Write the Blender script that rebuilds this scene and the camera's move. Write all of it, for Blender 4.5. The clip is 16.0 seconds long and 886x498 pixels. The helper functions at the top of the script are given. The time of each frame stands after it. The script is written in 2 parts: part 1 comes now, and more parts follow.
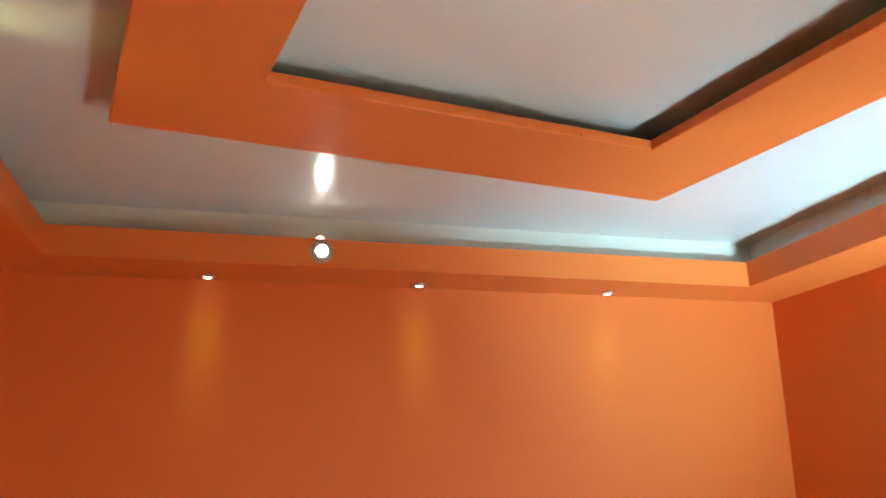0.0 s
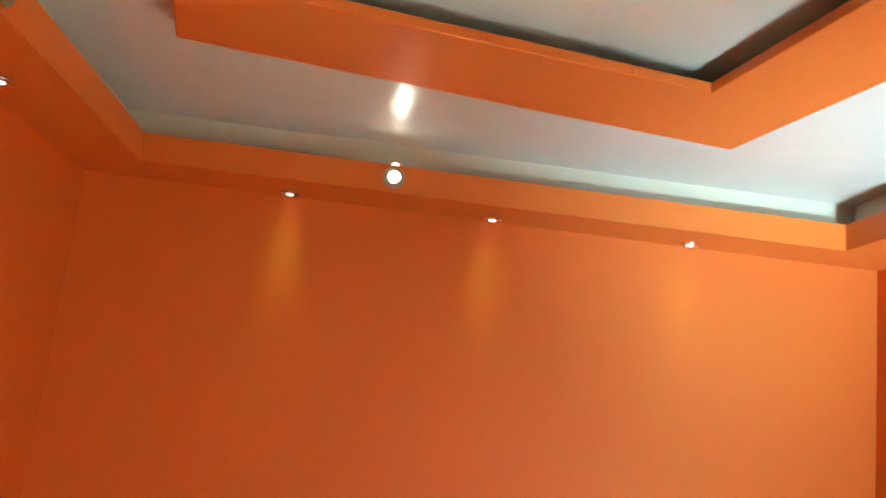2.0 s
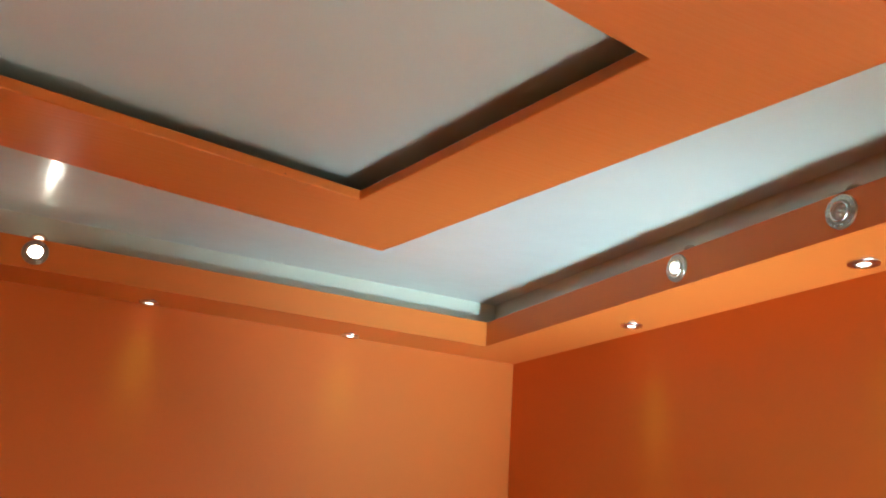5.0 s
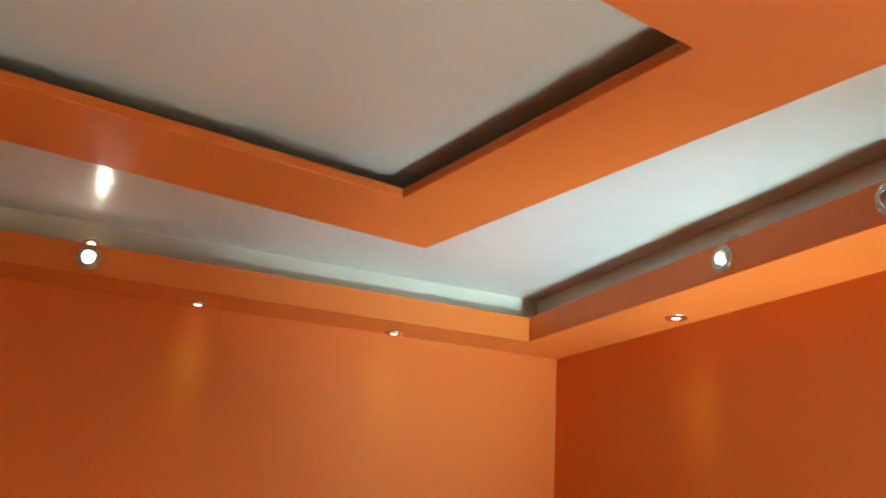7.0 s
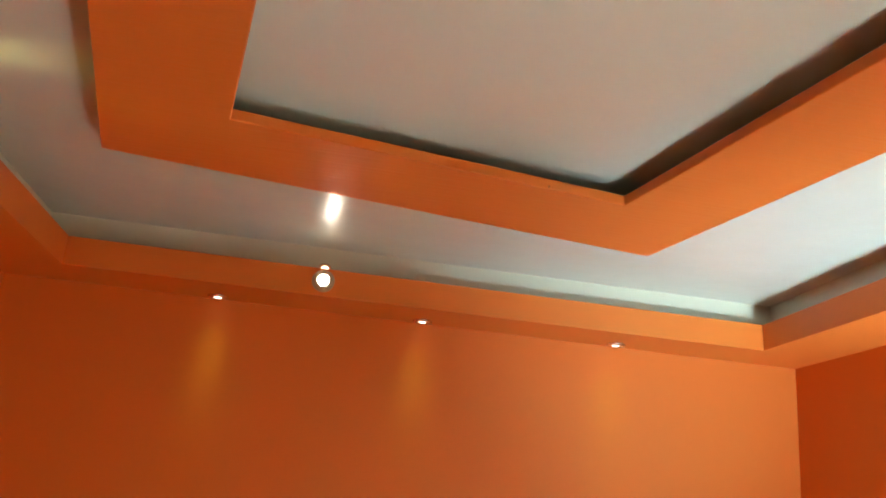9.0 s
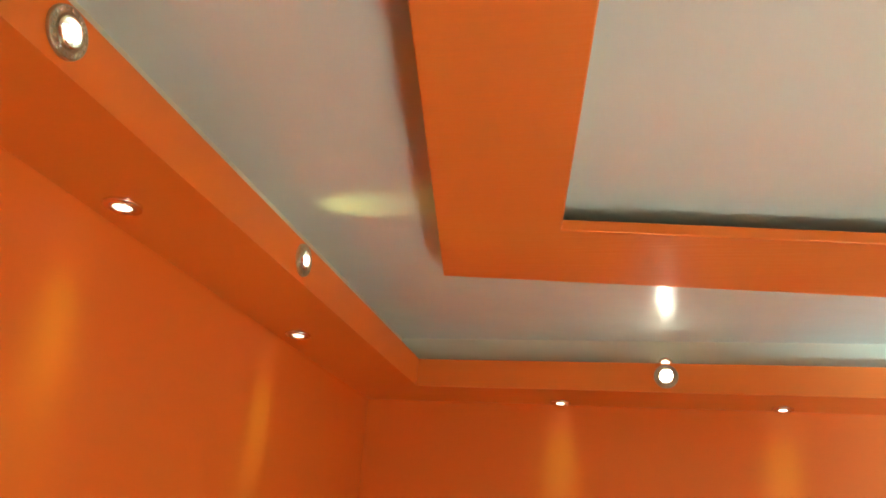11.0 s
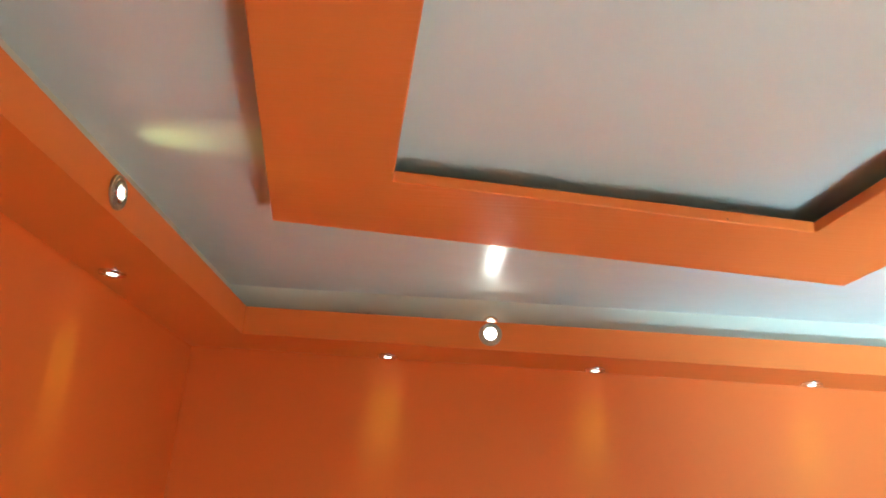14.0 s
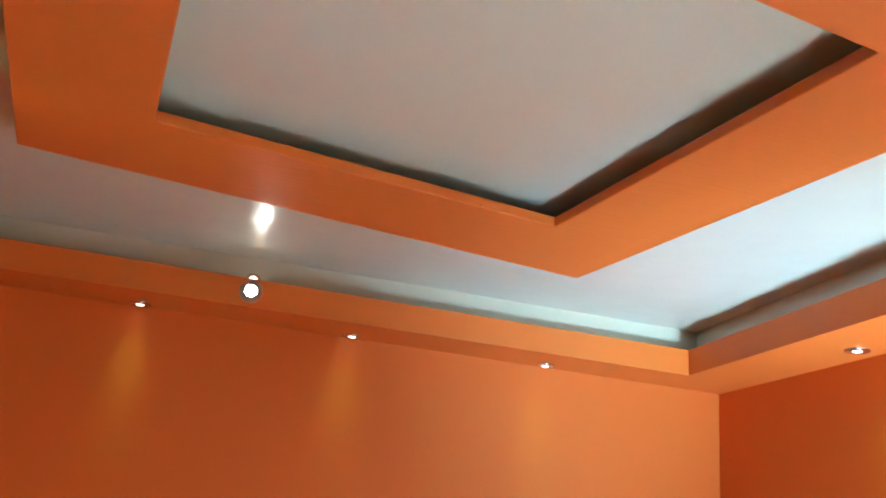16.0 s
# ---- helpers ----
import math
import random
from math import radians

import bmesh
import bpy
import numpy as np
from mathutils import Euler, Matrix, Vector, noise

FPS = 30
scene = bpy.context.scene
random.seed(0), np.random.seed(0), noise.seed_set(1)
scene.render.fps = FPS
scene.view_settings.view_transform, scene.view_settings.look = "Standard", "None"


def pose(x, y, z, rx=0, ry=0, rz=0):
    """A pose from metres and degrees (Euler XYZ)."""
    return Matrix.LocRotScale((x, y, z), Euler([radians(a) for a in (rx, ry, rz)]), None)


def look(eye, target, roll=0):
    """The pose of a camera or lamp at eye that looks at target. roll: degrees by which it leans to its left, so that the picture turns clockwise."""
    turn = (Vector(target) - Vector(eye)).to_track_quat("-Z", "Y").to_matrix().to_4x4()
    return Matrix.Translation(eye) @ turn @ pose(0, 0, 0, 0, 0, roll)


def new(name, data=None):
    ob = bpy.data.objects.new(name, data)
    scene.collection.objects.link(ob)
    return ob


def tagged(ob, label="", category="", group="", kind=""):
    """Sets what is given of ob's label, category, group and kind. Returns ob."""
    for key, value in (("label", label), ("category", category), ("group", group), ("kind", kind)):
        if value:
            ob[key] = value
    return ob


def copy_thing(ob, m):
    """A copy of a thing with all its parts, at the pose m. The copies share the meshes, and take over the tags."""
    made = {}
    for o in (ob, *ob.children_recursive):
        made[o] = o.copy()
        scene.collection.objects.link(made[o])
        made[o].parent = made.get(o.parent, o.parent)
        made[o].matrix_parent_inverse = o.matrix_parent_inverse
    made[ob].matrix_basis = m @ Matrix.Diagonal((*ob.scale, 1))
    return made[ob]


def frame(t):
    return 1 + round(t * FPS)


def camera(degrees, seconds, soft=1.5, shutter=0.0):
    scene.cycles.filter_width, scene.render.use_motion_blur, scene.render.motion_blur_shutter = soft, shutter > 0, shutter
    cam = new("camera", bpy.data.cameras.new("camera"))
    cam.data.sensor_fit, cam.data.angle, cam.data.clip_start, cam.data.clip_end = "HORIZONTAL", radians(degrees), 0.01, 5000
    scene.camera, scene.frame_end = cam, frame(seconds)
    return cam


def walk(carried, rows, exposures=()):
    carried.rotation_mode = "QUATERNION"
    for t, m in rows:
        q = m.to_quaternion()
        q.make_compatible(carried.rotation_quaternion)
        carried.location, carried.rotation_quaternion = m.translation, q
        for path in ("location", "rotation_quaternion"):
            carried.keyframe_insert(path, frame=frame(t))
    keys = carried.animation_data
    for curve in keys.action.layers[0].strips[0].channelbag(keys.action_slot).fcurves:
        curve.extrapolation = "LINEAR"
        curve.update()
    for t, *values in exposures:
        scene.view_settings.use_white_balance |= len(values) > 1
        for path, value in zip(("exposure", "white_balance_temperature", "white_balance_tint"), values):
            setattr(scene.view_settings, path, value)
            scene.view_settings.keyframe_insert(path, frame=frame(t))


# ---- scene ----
cam = camera(57.8, 16.0, soft=1.9)
PATH = [
    (0, (0.001, 0.000, 1.700), (0.511, 1.862, 2.221), -1.0),
    (0.3, (0.009, 0.034, 1.698), (0.591, 1.886, 2.180), 0.0),
    (0.5, (-0.003, 0.056, 1.671), (0.612, 1.901, 2.141), 0.4),
    (0.7, (0.041, 0.053, 1.677), (0.635, 1.909, 2.126), 1.7),
    (1, (0.146, -0.003, 1.660), (0.645, 1.881, 2.109), 3.7),
    (1.5, (0.302, -0.101, 1.665), (0.670, 1.826, 2.051), 6.1),
    (1.7, (0.326, -0.103, 1.674), (0.610, 1.843, 2.039), 6.5),
    (2, (0.311, -0.089, 1.671), (0.475, 1.871, 2.033), 6.2),
    (2.2, (0.313, -0.108, 1.696), (0.440, 1.851, 2.077), 5.4),
    (2.5, (0.306, -0.128, 1.708), (0.409, 1.816, 2.167), 3.9),
    (2.6, (0.319, -0.142, 1.719), (0.408, 1.798, 2.197), 3.7),
    (2.8, (0.328, -0.148, 1.725), (0.408, 1.784, 2.234), 3.3),
    (3, (0.323, -0.151, 1.727), (0.456, 1.774, 2.254), 2.9),
    (3.3, (0.369, -0.170, 1.729), (0.670, 1.732, 2.269), 3.2),
    (3.5, (0.361, -0.168, 1.727), (0.813, 1.701, 2.275), 3.8),
    (4, (0.390, -0.191, 1.723), (1.150, 1.560, 2.321), 4.1),
    (4.2, (0.406, -0.186, 1.728), (1.249, 1.523, 2.335), 4.2),
    (6.5, (0.438, -0.147, 1.744), (1.251, 1.580, 2.341), 3.5),
    (7, (0.403, -0.169, 1.726), (1.164, 1.582, 2.322), 3.7),
    (7.5, (0.398, -0.168, 1.714), (1.107, 1.611, 2.290), 3.7),
    (8, (0.396, -0.148, 1.705), (1.058, 1.658, 2.252), 4.5),
    (8.5, (0.403, -0.133, 1.687), (0.925, 1.723, 2.221), 5.0),
    (8.7, (0.382, -0.143, 1.700), (0.813, 1.732, 2.248), 5.1),
    (9, (0.353, -0.136, 1.724), (0.631, 1.754, 2.314), 5.2),
    (9.3, (0.321, -0.121, 1.748), (0.434, 1.774, 2.377), 5.3),
    (9.5, (0.315, -0.125, 1.746), (0.345, 1.765, 2.399), 5.4),
    (9.7, (0.313, -0.118, 1.758), (0.254, 1.763, 2.436), 5.2),
    (10, (0.297, -0.124, 1.752), (0.087, 1.737, 2.455), 4.9),
    (12.5, (0.257, -0.088, 1.775), (-0.299, 1.678, 2.531), 4.8),
    (13, (0.285, -0.086, 1.765), (-0.127, 1.722, 2.514), 4.5),
    (13.2, (0.301, -0.095, 1.752), (-0.042, 1.732, 2.489), 4.6),
    (13.5, (0.306, -0.086, 1.762), (0.048, 1.771, 2.459), 4.6),
    (14, (0.315, -0.072, 1.753), (0.204, 1.809, 2.423), 4.5),
    (14.5, (0.333, -0.104, 1.744), (0.332, 1.784, 2.403), 5.1),
    (15, (0.362, -0.132, 1.730), (0.513, 1.754, 2.380), 5.4),
    (15.5, (0.388, -0.118, 1.727), (0.684, 1.759, 2.354), 6.1),
    (16, (0.395, -0.119, 1.735), (0.807, 1.730, 2.376), 6.1),
]
EXPOSURES = [(0.0, 5.33, 6150, 10), (1.0, 5.25, 6500, 10), (2.0, 5.38, 7000, 10), (3.0, 5.46, 6750, 8), (3.5, 5.16, 6450, 8), (4.2, 4.88, 6400, 6), (6.5, 4.81, 7200, 13), (7.5, 4.88, 7200, 13), (9.0, 5.02, 7550, 13),
             (10.0, 5.38, 7500, 8), (12.5, 5.63, 6150, -2), (13.5, 5.57, 5900, 3), (14.5, 5.42, 6050, 5), (15.0, 5.30, 6150, 6), (16.0, 5.10, 6300, 9)]
walk(cam, [(t, look(eye, target, roll)) for t, eye, target, roll in PATH], EXPOSURES)

# ---- plan, metres ----
SKEW, SKEW_W = 0.053, -0.007     # the east and west walls are not quite square to the north wall
Y_N, Y_S = 3.382, -0.80          # inner faces of the north and south walls
X_W, X_E = -0.969, 2.630         # inner faces of the west and east walls (east: at its north end)
FASCIA = (-0.659, 2.299, 3.074, -0.49)   # west, east, north, south
COVE = (-0.768, 2.386, 3.160, -0.58)
Z_SOFFIT, Z_LIP, Z_CEIL = 2.460, 2.575, 2.687
Z_RING, Z_RING_TOP = 2.598, 2.631
RING_TURN = 0.162
LAMP_Z = 2.522
DOORWAY = (1.82, 2.38, 2.05)             # along the south wall from, to; head


def east(x, y):
    return x + SKEW * (y - Y_N)


def west(x, y):
    return x + SKEW_W * (y - Y_N)


# ---- world and lights ----
world = bpy.data.worlds.new("sky")
scene.world = world
world.use_nodes = True
wn = world.node_tree
sky = wn.nodes.new("ShaderNodeTexSky")
sky.sky_type, sky.sun_disc = "NISHITA", False
sky.sun_elevation, sky.sun_rotation = radians(46), radians(180)
wn.nodes["Background"].inputs["Strength"].default_value = 0.05
wn.links.new(sky.outputs["Color"], wn.nodes["Background"].inputs["Color"])

SPOT_DOWN = 0.18
SPOT_FASCIA = 0.027
LEVEL_BEAM = 0.09
DAYLIGHT = (0.70, 1.0, 1.03)

# the sun comes through the south doorway on to the polished floor, which throws it up and northwards
sun = bpy.data.lights.new("sun", "SUN")
sun.energy, sun.angle, sun.color = 3.2, radians(0.5), DAYLIGHT
new("sun", sun).matrix_world = look((0.0, -1, math.tan(radians(46))), (0, 0, 0))

# added fill at the doorway's foot, aimed up to brighten the north-east corner
data = bpy.data.lights.new("north_east_fill", "AREA")
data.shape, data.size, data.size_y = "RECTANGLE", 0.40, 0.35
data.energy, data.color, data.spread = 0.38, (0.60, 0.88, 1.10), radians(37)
new("north_east_fill", data).matrix_world = look((2.14, Y_S - 0.03, 0.16), (2.16, 2.55, 2.74))

# added narrow lamp in the doorway's opening that brightens the north wall's east end
data = bpy.data.lights.new("north_wall_fill", "AREA")
data.shape, data.size, data.size_y = "RECTANGLE", 0.46, 1.70
data.energy, data.color, data.spread = 0.062, (0.28, 0.86, 1.0), radians(29)
new("north_wall_fill", data).matrix_world = look((2.10, Y_S - 0.10, 1.10), (1.95, 3.38, 1.85))

# another added fill, turned north-west to lift the west wall and fascia
data = bpy.data.lights.new("west_side_fill", "AREA")
data.shape, data.size, data.size_y = "RECTANGLE", 0.50, 1.80
data.energy, data.color, data.spread = 0.16, (0.84, 0.97, 0.88), radians(86)
new("west_side_fill", data).matrix_world = look((2.10, Y_S - 0.06, 1.05), (-0.90, 1.5, 2.1))


# ---- materials ----
def nodes_of(name):
    mat = bpy.data.materials.new(name)
    mat.use_nodes = True
    return mat, mat.node_tree, mat.node_tree.nodes["Principled BSDF"]


def paint(name, colour, second, rough, bump=0.05, fine=260.0, spec=0.5, streak=0.0, wave=0.0):
    """Rolled wall paint: slow blotches, roller stipple, slightly uneven gloss."""
    mat, tree, bsdf = nodes_of(name)
    pos = tree.nodes.new("ShaderNodeNewGeometry").outputs["Position"]
    slow = tree.nodes.new("ShaderNodeTexNoise")
    slow.inputs["Scale"].default_value, slow.inputs["Detail"].default_value = 1.7, 5
    stip = tree.nodes.new("ShaderNodeTexNoise")
    stip.inputs["Scale"].default_value, stip.inputs["Detail"].default_value = fine, 2
    mix = tree.nodes.new("ShaderNodeMix")
    mix.data_type = "RGBA"
    mix.inputs[6].default_value, mix.inputs[7].default_value = (*colour, 1), (*second, 1)
    gloss = tree.nodes.new("ShaderNodeMapRange")
    gloss.inputs["To Min"].default_value, gloss.inputs["To Max"].default_value = rough - 0.025, rough + 0.025
    hump = tree.nodes.new("ShaderNodeBump")
    hump.inputs["Strength"].default_value, hump.inputs["Distance"].default_value = bump, 0.002
    for node in (slow, stip):
        tree.links.new(pos, node.inputs["Vector"])
    tree.links.new(slow.outputs["Fac"], mix.inputs[0])
    tree.links.new(mix.outputs[2], bsdf.inputs["Base Color"])
    tree.links.new(slow.outputs["Fac"], gloss.inputs["Value"])
    tree.links.new(gloss.outputs["Result"], bsdf.inputs["Roughness"])
    tree.links.new(stip.outputs["Fac"], hump.inputs["Height"])
    tree.links.new(hump.outputs["Normal"], bsdf.inputs["Normal"])
    bsdf.inputs["Specular IOR Level"].default_value = spec
    if streak:
        # roller marks along the boards
        turn = tree.nodes.new("ShaderNodeMapping")
        turn.inputs["Rotation"].default_value = (0, 0, -RING_TURN)
        turn.inputs["Scale"].default_value = (5, 75, 75)
        marks = tree.nodes.new("ShaderNodeTexNoise")
        marks.inputs["Scale"].default_value, marks.inputs["Detail"].default_value = 1.0, 3
        over = tree.nodes.new("ShaderNodeBump")
        over.inputs["Strength"].default_value, over.inputs["Distance"].default_value = streak, 0.004
        tree.links.new(pos, turn.inputs["Vector"])
        tree.links.new(turn.outputs["Vector"], marks.inputs["Vector"])
        tree.links.new(marks.outputs["Fac"], over.inputs["Height"])
        tree.links.new(hump.outputs["Normal"], over.inputs["Normal"])
        tree.links.new(over.outputs["Normal"], bsdf.inputs["Normal"])
    if wave:
        # a board ceiling is never quite flat
        swell = tree.nodes.new("ShaderNodeTexNoise")
        swell.inputs["Scale"].default_value, swell.inputs["Detail"].default_value = 4.5, 2
        over = tree.nodes.new("ShaderNodeBump")
        over.inputs["Strength"].default_value, over.inputs["Distance"].default_value = wave, 0.02
        tree.links.new(pos, swell.inputs["Vector"])
        tree.links.new(swell.outputs["Fac"], over.inputs["Height"])
        tree.links.new(hump.outputs["Normal"], over.inputs["Normal"])
        tree.links.new(over.outputs["Normal"], bsdf.inputs["Normal"])
    return mat


def plain(name, colour, rough, metal=0.0, glow=0.0, tint=(1, 1, 1)):
    mat, tree, bsdf = nodes_of(name)
    bsdf.inputs["Base Color"].default_value = (*colour, 1)
    bsdf.inputs["Roughness"].default_value, bsdf.inputs["Metallic"].default_value = rough, metal
    if glow:
        bsdf.inputs["Emission Color"].default_value = (*tint, 1)
        bsdf.inputs["Emission Strength"].default_value = glow
    return mat


WALL = paint("orange_wall_paint", (0.71, 0.170, 0.028), (0.68, 0.159, 0.025), 0.58, spec=0.35)
SATIN = paint("orange_satin_paint", (0.72, 0.182, 0.033), (0.69, 0.170, 0.029), 0.46, 0.03, spec=1.0, streak=0.5)
EGGSHELL = paint("orange_eggshell_paint", (0.72, 0.182, 0.033), (0.69, 0.168, 0.029), 0.46, 0.03, spec=0.32, streak=0.06)
WHITE = paint("white_gloss_paint", (0.60, 0.642, 0.590), (0.57, 0.612, 0.560), 0.26, 0.03, wave=0.25)
CREAM = paint("cream_gloss_paint", (0.59, 0.595, 0.485), (0.56, 0.565, 0.455), 0.30, 0.03)
FLOOR = paint("polished_floor_tile", (0.60, 0.595, 0.58), (0.53, 0.525, 0.51), 0.27, 0.02, 90, 1.0)
CHROME = plain("chrome", (0.82, 0.80, 0.76), 0.26, 1.0)
SATIN_METAL = plain("antique_nickel", (0.47, 0.41, 0.30), 0.30, 1.0)
BOARD = paint("bare_plasterboard", (0.52, 0.43, 0.33), (0.47, 0.38, 0.29), 0.8, 0.05)
DARK = plain("dark_gap", (0.02, 0.018, 0.015), 0.6)
LAMP_GLOW = plain("lit_lamp_glass", (0.9, 0.9, 0.85), 0.2, 0.0, 4.3, (0.97, 1.0, 0.90))
SIDE_GLOW = plain("dim_lamp_glass", (0.9, 0.9, 0.85), 0.2, 0.0, 0.18, (0.93, 1.0, 0.84))
DOWN_GLOW = plain("lit_downlight_glass", (0.9, 0.9, 0.85), 0.2, 0.0, 0.16, (1.0, 0.96, 0.80))
LAMP_OFF = plain("unlit_lamp_glass", (0.75, 0.72, 0.70), 0.15)


# ---- building helpers ----
def part(name, bm, material, parent=None, label=""):
    data = bpy.data.meshes.new(name)
    bmesh.ops.recalc_face_normals(bm, faces=bm.faces)
    bm.to_mesh(data)
    bm.free()
    data.materials.append(material)
    ob = new(name, data)
    if parent:
        ob.parent = parent
    if label:
        tagged(ob, label)
    return ob


def prism(corners, low, high, bm=None):
    """An upright prism over a plan outline."""
    bm = bm or bmesh.new()
    bottom = [bm.verts.new((x, y, low)) for x, y in corners]
    top = [bm.verts.new((x, y, high)) for x, y in corners]
    bm.faces.new(bottom)
    bm.faces.new(top)
    for n in range(len(corners)):
        k = (n + 1) % len(corners)
        bm.faces.new((bottom[n], bottom[k], top[k], top[n]))
    return bm


def soften(bm, width, segments=2):
    edges = [e for e in bm.edges if len(e.link_faces) == 2 and e.calc_face_angle(0) > 0.6]
    bmesh.ops.bevel(bm, geom=edges, offset=width, segments=segments, profile=0.5, affect="EDGES")
    return bm


def lathe(profile, steps=48, bm=None):
    """A solid of revolution round z from (radius, height) pairs; open profile."""
    bm = bm or bmesh.new()
    rings = []
    for r, z in profile:
        if r < 1e-6:
            rings.append([bm.verts.new((0, 0, z))] * steps)
        else:
            rings.append([bm.verts.new((r * math.cos(2 * math.pi * k / steps), r * math.sin(2 * math.pi * k / steps), z)) for k in range(steps)])
    for a, b in zip(rings, rings[1:]):
        for k in range(steps):
            j = (k + 1) % steps
            ring = []
            for v in (a[k], a[j], b[j], b[k]):
                if v not in ring:
                    ring.append(v)
            if len(ring) > 2:
                f = bm.faces.new(ring)
                f.smooth = True
    return bm


def contour(w, e, n, s):
    """Plan corners north-west, north-east, south-east, south-west of a line round the room."""
    return [(west(w, n), n), (east(e, n), n), (east(e, s), s), (west(w, s), s)]


# ---- structure ----
W = contour(X_W, X_E, Y_N, Y_S)
F = contour(*FASCIA)
C = contour(*COVE)
O = contour(X_W - 0.15, X_E + 0.15, Y_N + 0.15, Y_S - 0.15)
SIDES = (("north", 0, 1), ("east", 1, 2), ("south", 2, 3), ("west", 3, 0))

tagged(part("floor", prism(O, -0.12, 0.0), FLOOR), "polished pale stone-tiled floor", "floor", kind="structure")
tagged(part("ceiling", prism(O, Z_CEIL, Z_CEIL + 0.12), WHITE), "glossy white painted flat ceiling", "ceiling", kind="structure")
for name, a, b in SIDES:
    if name == "south":
        continue
    tagged(part("wall_" + name, prism([W[a], W[b], O[b], O[a]], 0.0, Z_CEIL), WALL), "smooth orange painted wall", "wall", kind="structure")

# south wall, with the doorway
bm = bmesh.new()
xs = (west(X_W, Y_S), DOORWAY[0], DOORWAY[1], east(X_E, Y_S))
for n, (xa, xb) in enumerate(zip(xs, xs[1:])):
    prism([(xa, Y_S), (xb, Y_S), (xb, Y_S - 0.15), (xa, Y_S - 0.15)], DOORWAY[2] if n == 1 else 0.0, Z_CEIL, bm)
tagged(part("wall_south", bm, WALL), "smooth orange painted wall with an open doorway", "wall", kind="structure")

# dropped soffit round the room, and the white cove wall above its lip
for name, a, b in SIDES:
    tagged(part("soffit_" + name, soften(prism([F[a], F[b], W[b], W[a]], Z_SOFFIT, Z_LIP), 0.0025), EGGSHELL),
           "orange painted dropped plasterboard soffit with an upright fascia", "soffit", kind="structure")
    tagged(part("cove_wall_" + name, prism([C[a], C[b], W[b], W[a]], Z_LIP, Z_CEIL), CREAM),
           "cream painted cove wall set back above the soffit", "cove", kind="structure")


# ---- hung frame below the ceiling ----
def turned(x, y):
    c, s = math.cos(RING_TURN), math.sin(RING_TURN)
    return (c * x - s * y, s * x + c * y)


def hung_frame():
    """A slab frame hung under the ceiling on a narrow batten, turned against the room."""
    outer = [turned(*p) for p in ((0.018, 2.164), (1.835, 2.164), (1.835, 0.290), (0.063, 0.290))]
    inner = [turned(*p) for p in ((0.352, 1.773), (1.503, 1.773), (1.503, 0.674), (0.352, 0.674))]
    thing = tagged(new("hung_ceiling_frame"), "orange painted rectangular plasterboard frame hung below the white ceiling", "ceiling frame")
    bm = bmesh.new()
    levels = []
    for z in (Z_RING, Z_RING_TOP):
        levels.append(([bm.verts.new((*p, z)) for p in outer], [bm.verts.new((*p, z)) for p in inner]))
    for n in range(4):
        k = (n + 1) % 4
        for o, i in levels:
            bm.faces.new((o[n], o[k], i[k], i[n]))
        for ring in (0, 1):
            lo, hi = levels[0][ring], levels[1][ring]
            bm.faces.new((lo[n], lo[k], hi[k], hi[n]))
    bmesh.ops.recalc_face_normals(bm, faces=bm.faces)
    soften(bm, 0.004, 3)
    slab = part("slab", bm, SATIN, thing)
    slab.data.materials.append(EGGSHELL)
    slab.data.materials.append(BOARD)
    for f in slab.data.polygons:
        f.material_index = 0 if f.normal.z < -0.9 else 2 if f.normal.z > 0.9 else 1
    bm = bmesh.new()
    for n in range(4):
        k = (n + 1) % 4
        mids = []
        for f in (0.47, 0.53):
            for q in (n, k):
                mids.append((outer[q][0] + f * (inner[q][0] - outer[q][0]), outer[q][1] + f * (inner[q][1] - outer[q][1])))
        prism([mids[0], mids[1], mids[3], mids[2]], Z_RING_TOP, Z_CEIL, bm)
    part("batten", bm, WHITE, thing)
    for x, y, z, turn in ((1.253, 1.7728, Z_RING + 0.007, 90), (0.678, 2.155, Z_RING - 0.0004, 0)):
        bm = lathe([(0, -0.0012), (0.0022, -0.001), (0.003, 0.0015)], 12)
        m = pose(*turned(x, y), z, turn, 0, math.degrees(RING_TURN))
        bmesh.ops.transform(bm, matrix=m, verts=bm.verts)
        part("screw_head", bm, DARK, thing, "small dark screw head")
    return thing


hung_frame()


# ---- lamps ----
def key_pattern(r):
    """A raised meander round the trim: each key is a hooked bar."""
    bm = bmesh.new()
    steps = 14
    for n in range(steps):
        a0 = 2 * math.pi * n / steps
        d = 2 * math.pi / steps
        for ra, rb, aa, ab in ((0.90, 0.935, 0.05, 0.80), (0.76, 0.935, 0.05, 0.20), (0.76, 0.795, 0.20, 0.62), (0.795, 0.865, 0.47, 0.62)):
            ring = []
            for q in (aa, ab):
                for rad in ((ra, rb) if q == aa else (rb, ra)):
                    a = a0 + d * q
                    ring.append((r * rad * math.cos(a), r * rad * math.sin(a)))
            prism(ring, -0.0085, -0.0055, bm)
    return bm


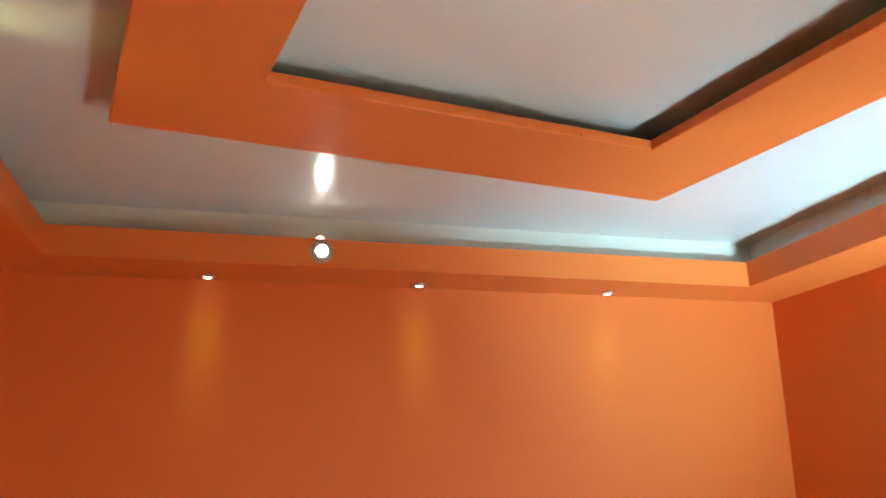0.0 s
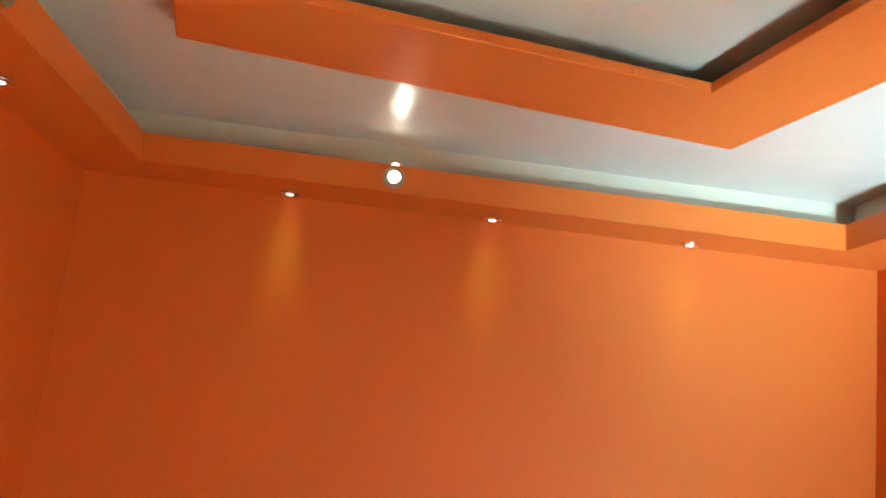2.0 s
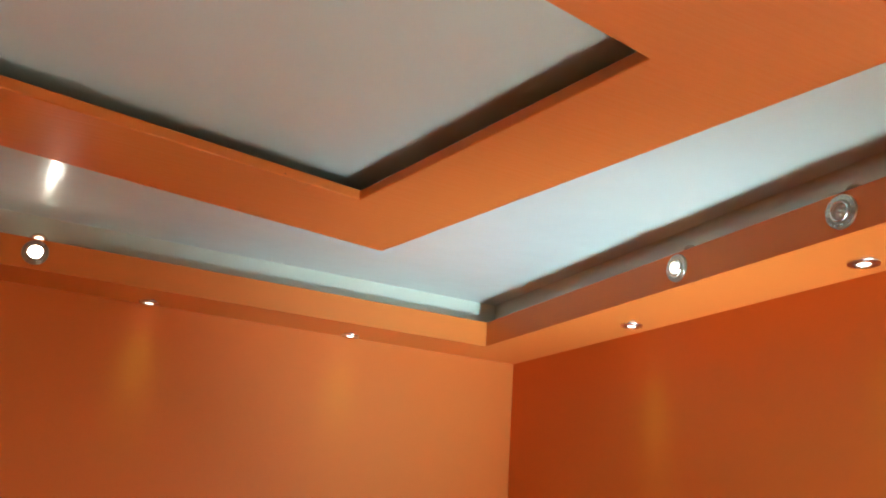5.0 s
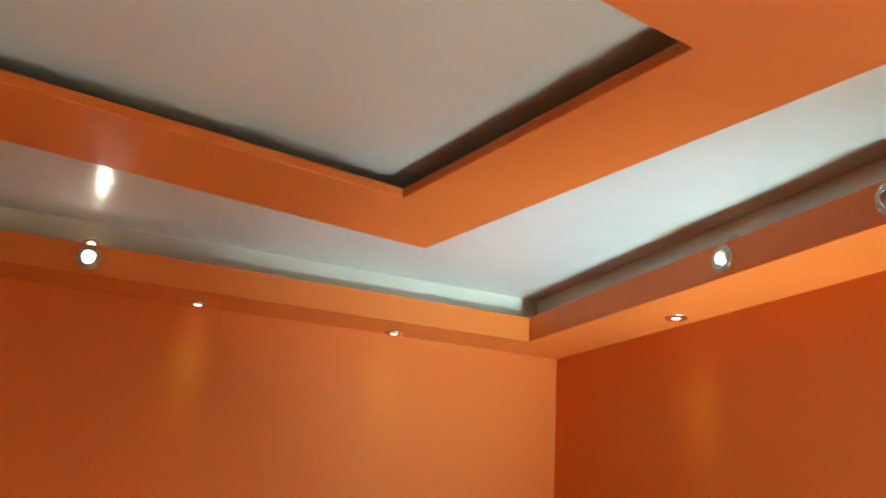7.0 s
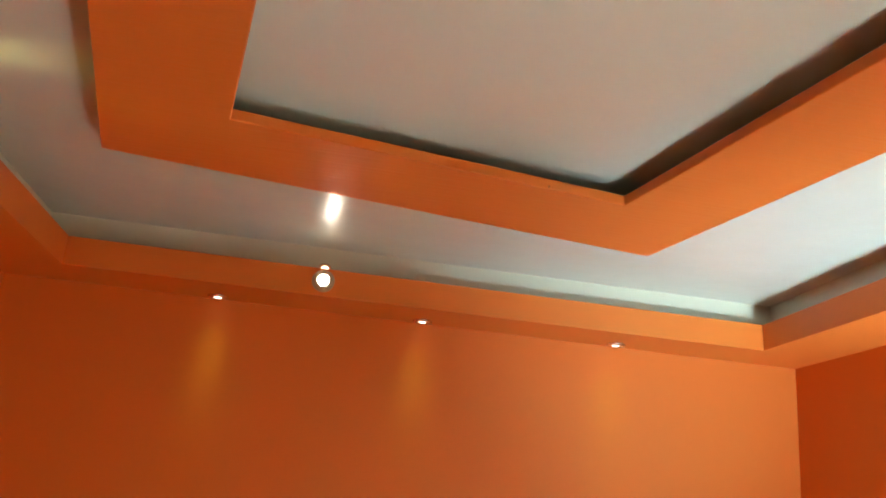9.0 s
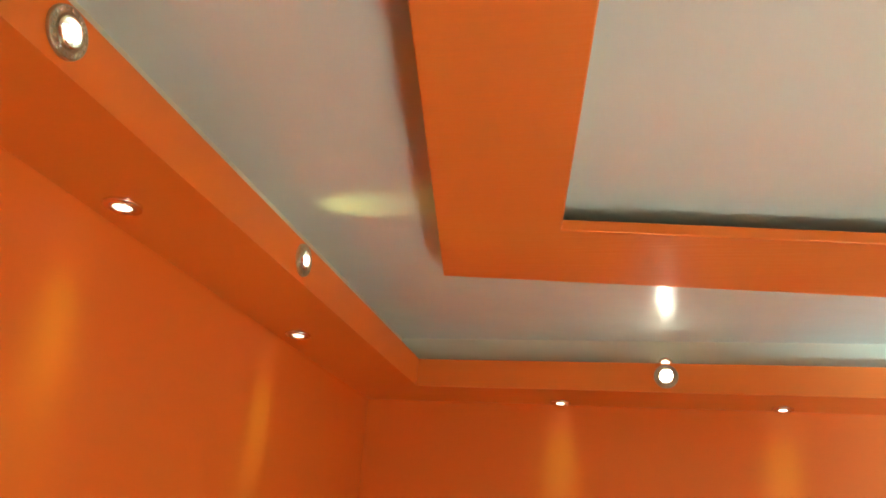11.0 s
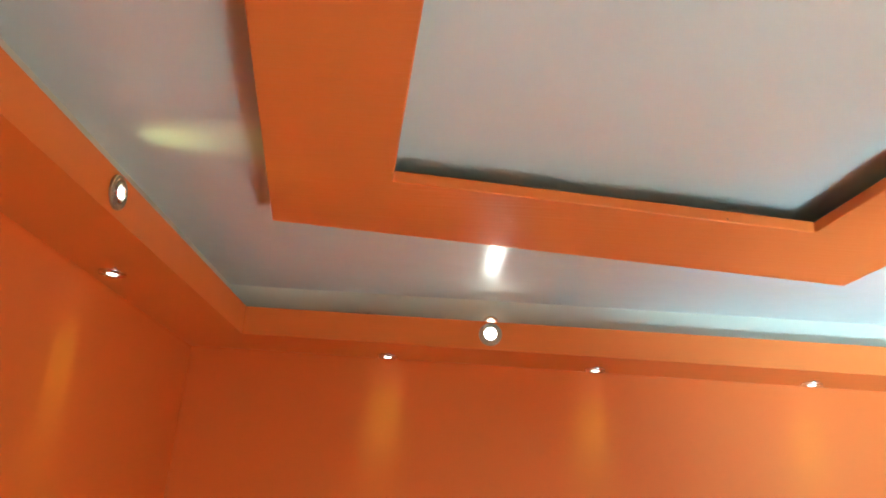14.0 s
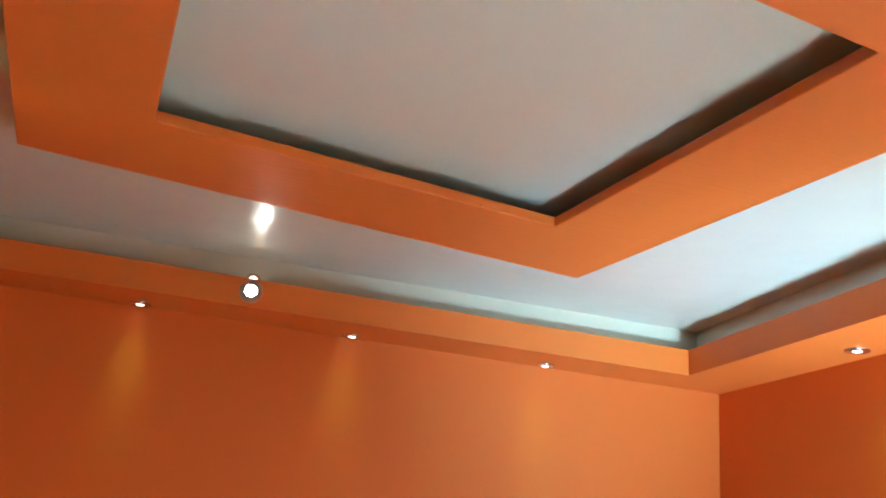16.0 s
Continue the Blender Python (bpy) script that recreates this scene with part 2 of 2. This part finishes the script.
def spotlight(name, radius, lit, label, group, watts, angle, keyed, tint, glow=None):
    """A recessed spot: a stepped trim ring, a bezel, a reflector and a lamp glass; it faces -z, with -y up."""
    thing = tagged(new(name), label, "spotlight", group)
    r = radius
    part("trim", lathe([(r * 0.64, 0.004), (r * 0.64, -0.005), (r * 0.70, -0.0075), (r * 0.74, -0.006), (r * 0.95, -0.006), (r * 0.98, -0.007), (r, -0.003), (r, 0.001)]), SATIN_METAL if keyed else CHROME, thing)
    if keyed:
        part("key_pattern", key_pattern(r), CHROME, thing, "raised key pattern")
    lip = 0.011 if keyed else 0.006
    part("bezel", lathe([(r * 0.50, 0.003), (r * 0.51, -lip), (r * 0.55, -lip - 0.003), (r * 0.60, -lip), (r * 0.64, 0.003)]), CHROME, thing)
    part("reflector", lathe([(r * 0.505, -0.004), (r * 0.48, -0.002), (r * 0.46, 0.001)], 24), CHROME, thing)
    glass = (glow or (LAMP_GLOW if keyed else DOWN_GLOW)) if lit else LAMP_OFF
    if keyed:
        part("lamp_glass", lathe([(r * 0.49, 0.0005), (r * 0.30, -0.0005), (0, -0.001)], 32), LAMP_OFF, thing)
        for n in range(5):
            a = 0.5 + n * math.pi / 2
            led = lathe([(r * 0.145, -0.001), (r * 0.125, -0.006), (r * 0.06, -0.009), (0, -0.0095)], 16)
            d = r * (0.0, 0.23, 0.17, 0.22, 0.19)[n]
            bmesh.ops.translate(led, vec=(d * math.cos(a), d * math.sin(a), 0.001 * (n > 0)), verts=led.verts)
            part("led", led, glass, thing, "glowing lens" if lit else "clear lens")
    else:
        part("lamp_glass", lathe([(r * 0.47, -0.001), (r * 0.32, -0.008), (0, -0.011)], 32), glass, thing)
    if keyed:
        # the lamp's holder leans up behind the board and shows over its edge
        holder = lathe([(0.026, 0.010), (0.031, 0.008), (0.034, 0.000), (0.032, -0.004), (0.025, -0.002), (0.015, 0.004)], 32)
        bmesh.ops.transform(holder, matrix=pose(0, -0.058, 0.058, 25, 0, 0), verts=holder.verts)
        part("lamp_holder", holder, SATIN_METAL, thing)
        core = lathe([(0.018, 0.004), (0.012, -0.002), (0, -0.004)], 20)
        bmesh.ops.transform(core, matrix=pose(0, -0.064, 0.055, 25, 0, 0), verts=core.verts)
        part("lamp_base", core, DOWN_GLOW if lit else LAMP_OFF, thing)
        stem = lathe([(0.010, 0.0), (0.010, 0.055)], 12)
        bmesh.ops.transform(stem, matrix=pose(0, -0.058, 0.066, 90, 0, 0) @ pose(0, 0, -0.055), verts=stem.verts)
        part("lamp_stem", stem, DARK, thing)
    if lit:
        # the patterned lamps throw a level beam across the room and a narrow upright fan on to the ceiling
        beams = [(watts, angle, 0.07, pose(0, 0, -0.030, 16))]
        if keyed:
            beams = [(watts, angle, 0.03, pose(0, 0, -0.030, -52) @ Matrix.Diagonal((0.45, 1, 1, 1))), (LEVEL_BEAM if glow else 0.01 * LEVEL_BEAM, 42, 0.02, pose(0, 0, -0.030, -3))]
        for power, wide, size, m in beams:
            data = bpy.data.lights.new("spot", "SPOT")
            data.energy, data.color = power, tint
            data.spot_size, data.spot_blend, data.shadow_soft_size = radians(wide), 1.0, size
            ob = new("spot_beam", data)
            ob.parent = thing
            ob.matrix_basis = m
    return thing


DOWN = "chrome recessed spotlight, lit, set in the orange soffit"
down = spotlight("soffit_spotlight", 0.043, True, DOWN, "spotlights in the soffit", SPOT_DOWN, 32, False, (0.52, 1.0, 0.28))
SPOTS = [(-0.085, 3.312, 0), (0.798, 3.312, 0), (1.694, 3.312, 0)]
SPOTS += [(east(2.518, y), y, -90) for y in (2.249, 1.210, 0.170)]
SPOTS += [(west(-0.874, y), y, 90) for y in (2.313, 1.294, 0.275)]
for n, (x, y, turn) in enumerate(SPOTS):
    m = pose(x, y, Z_SOFFIT - 0.001, 0, 0, turn)
    if n:
        copy_thing(down, m)
    else:
        down.matrix_basis = m

FACE = "nickel spotlight with a key-patterned ring, lit, set in the orange fascia"
face = spotlight("fascia_spotlight", 0.046, True, FACE, "spotlights in the fascia", 0.08 * SPOT_FASCIA, 100, True, (0.86, 1.0, 0.50))
face.matrix_basis = pose(0.346, FASCIA[2] - 0.001, LAMP_Z, -90, 0, 0)
turn_east = math.degrees(math.atan(SKEW))
side = spotlight("fascia_spotlight", 0.046, True, FACE, "spotlights in the fascia", SPOT_FASCIA, 100, True, (0.86, 1.0, 0.36), SIDE_GLOW)
side.matrix_basis = pose(west(FASCIA[0], 1.800) + 0.001, 1.800, LAMP_Z, -90, 0, 90)
copy_thing(side, pose(west(FASCIA[0], 0.785) + 0.001, 0.785, LAMP_Z, -90, 0, 90))
weak = spotlight("fascia_spotlight", 0.046, True, FACE, "spotlights in the fascia", 0.2 * SPOT_FASCIA, 100, True, (0.86, 1.0, 0.36), SIDE_GLOW)
weak.matrix_basis = pose(east(FASCIA[1], 1.729) - 0.001, 1.729, LAMP_Z, -90, 0, -90 - turn_east)
dead = spotlight("fascia_spotlight", 0.046, False, "nickel spotlight with a key-patterned ring, unlit, set in the orange fascia",
                 "spotlights in the fascia", 0, 0, True, (1, 1, 1))
dead.matrix_basis = pose(east(FASCIA[1], 1.10) - 0.001, 1.10, LAMP_Z, -90, 0, -90 - turn_east)
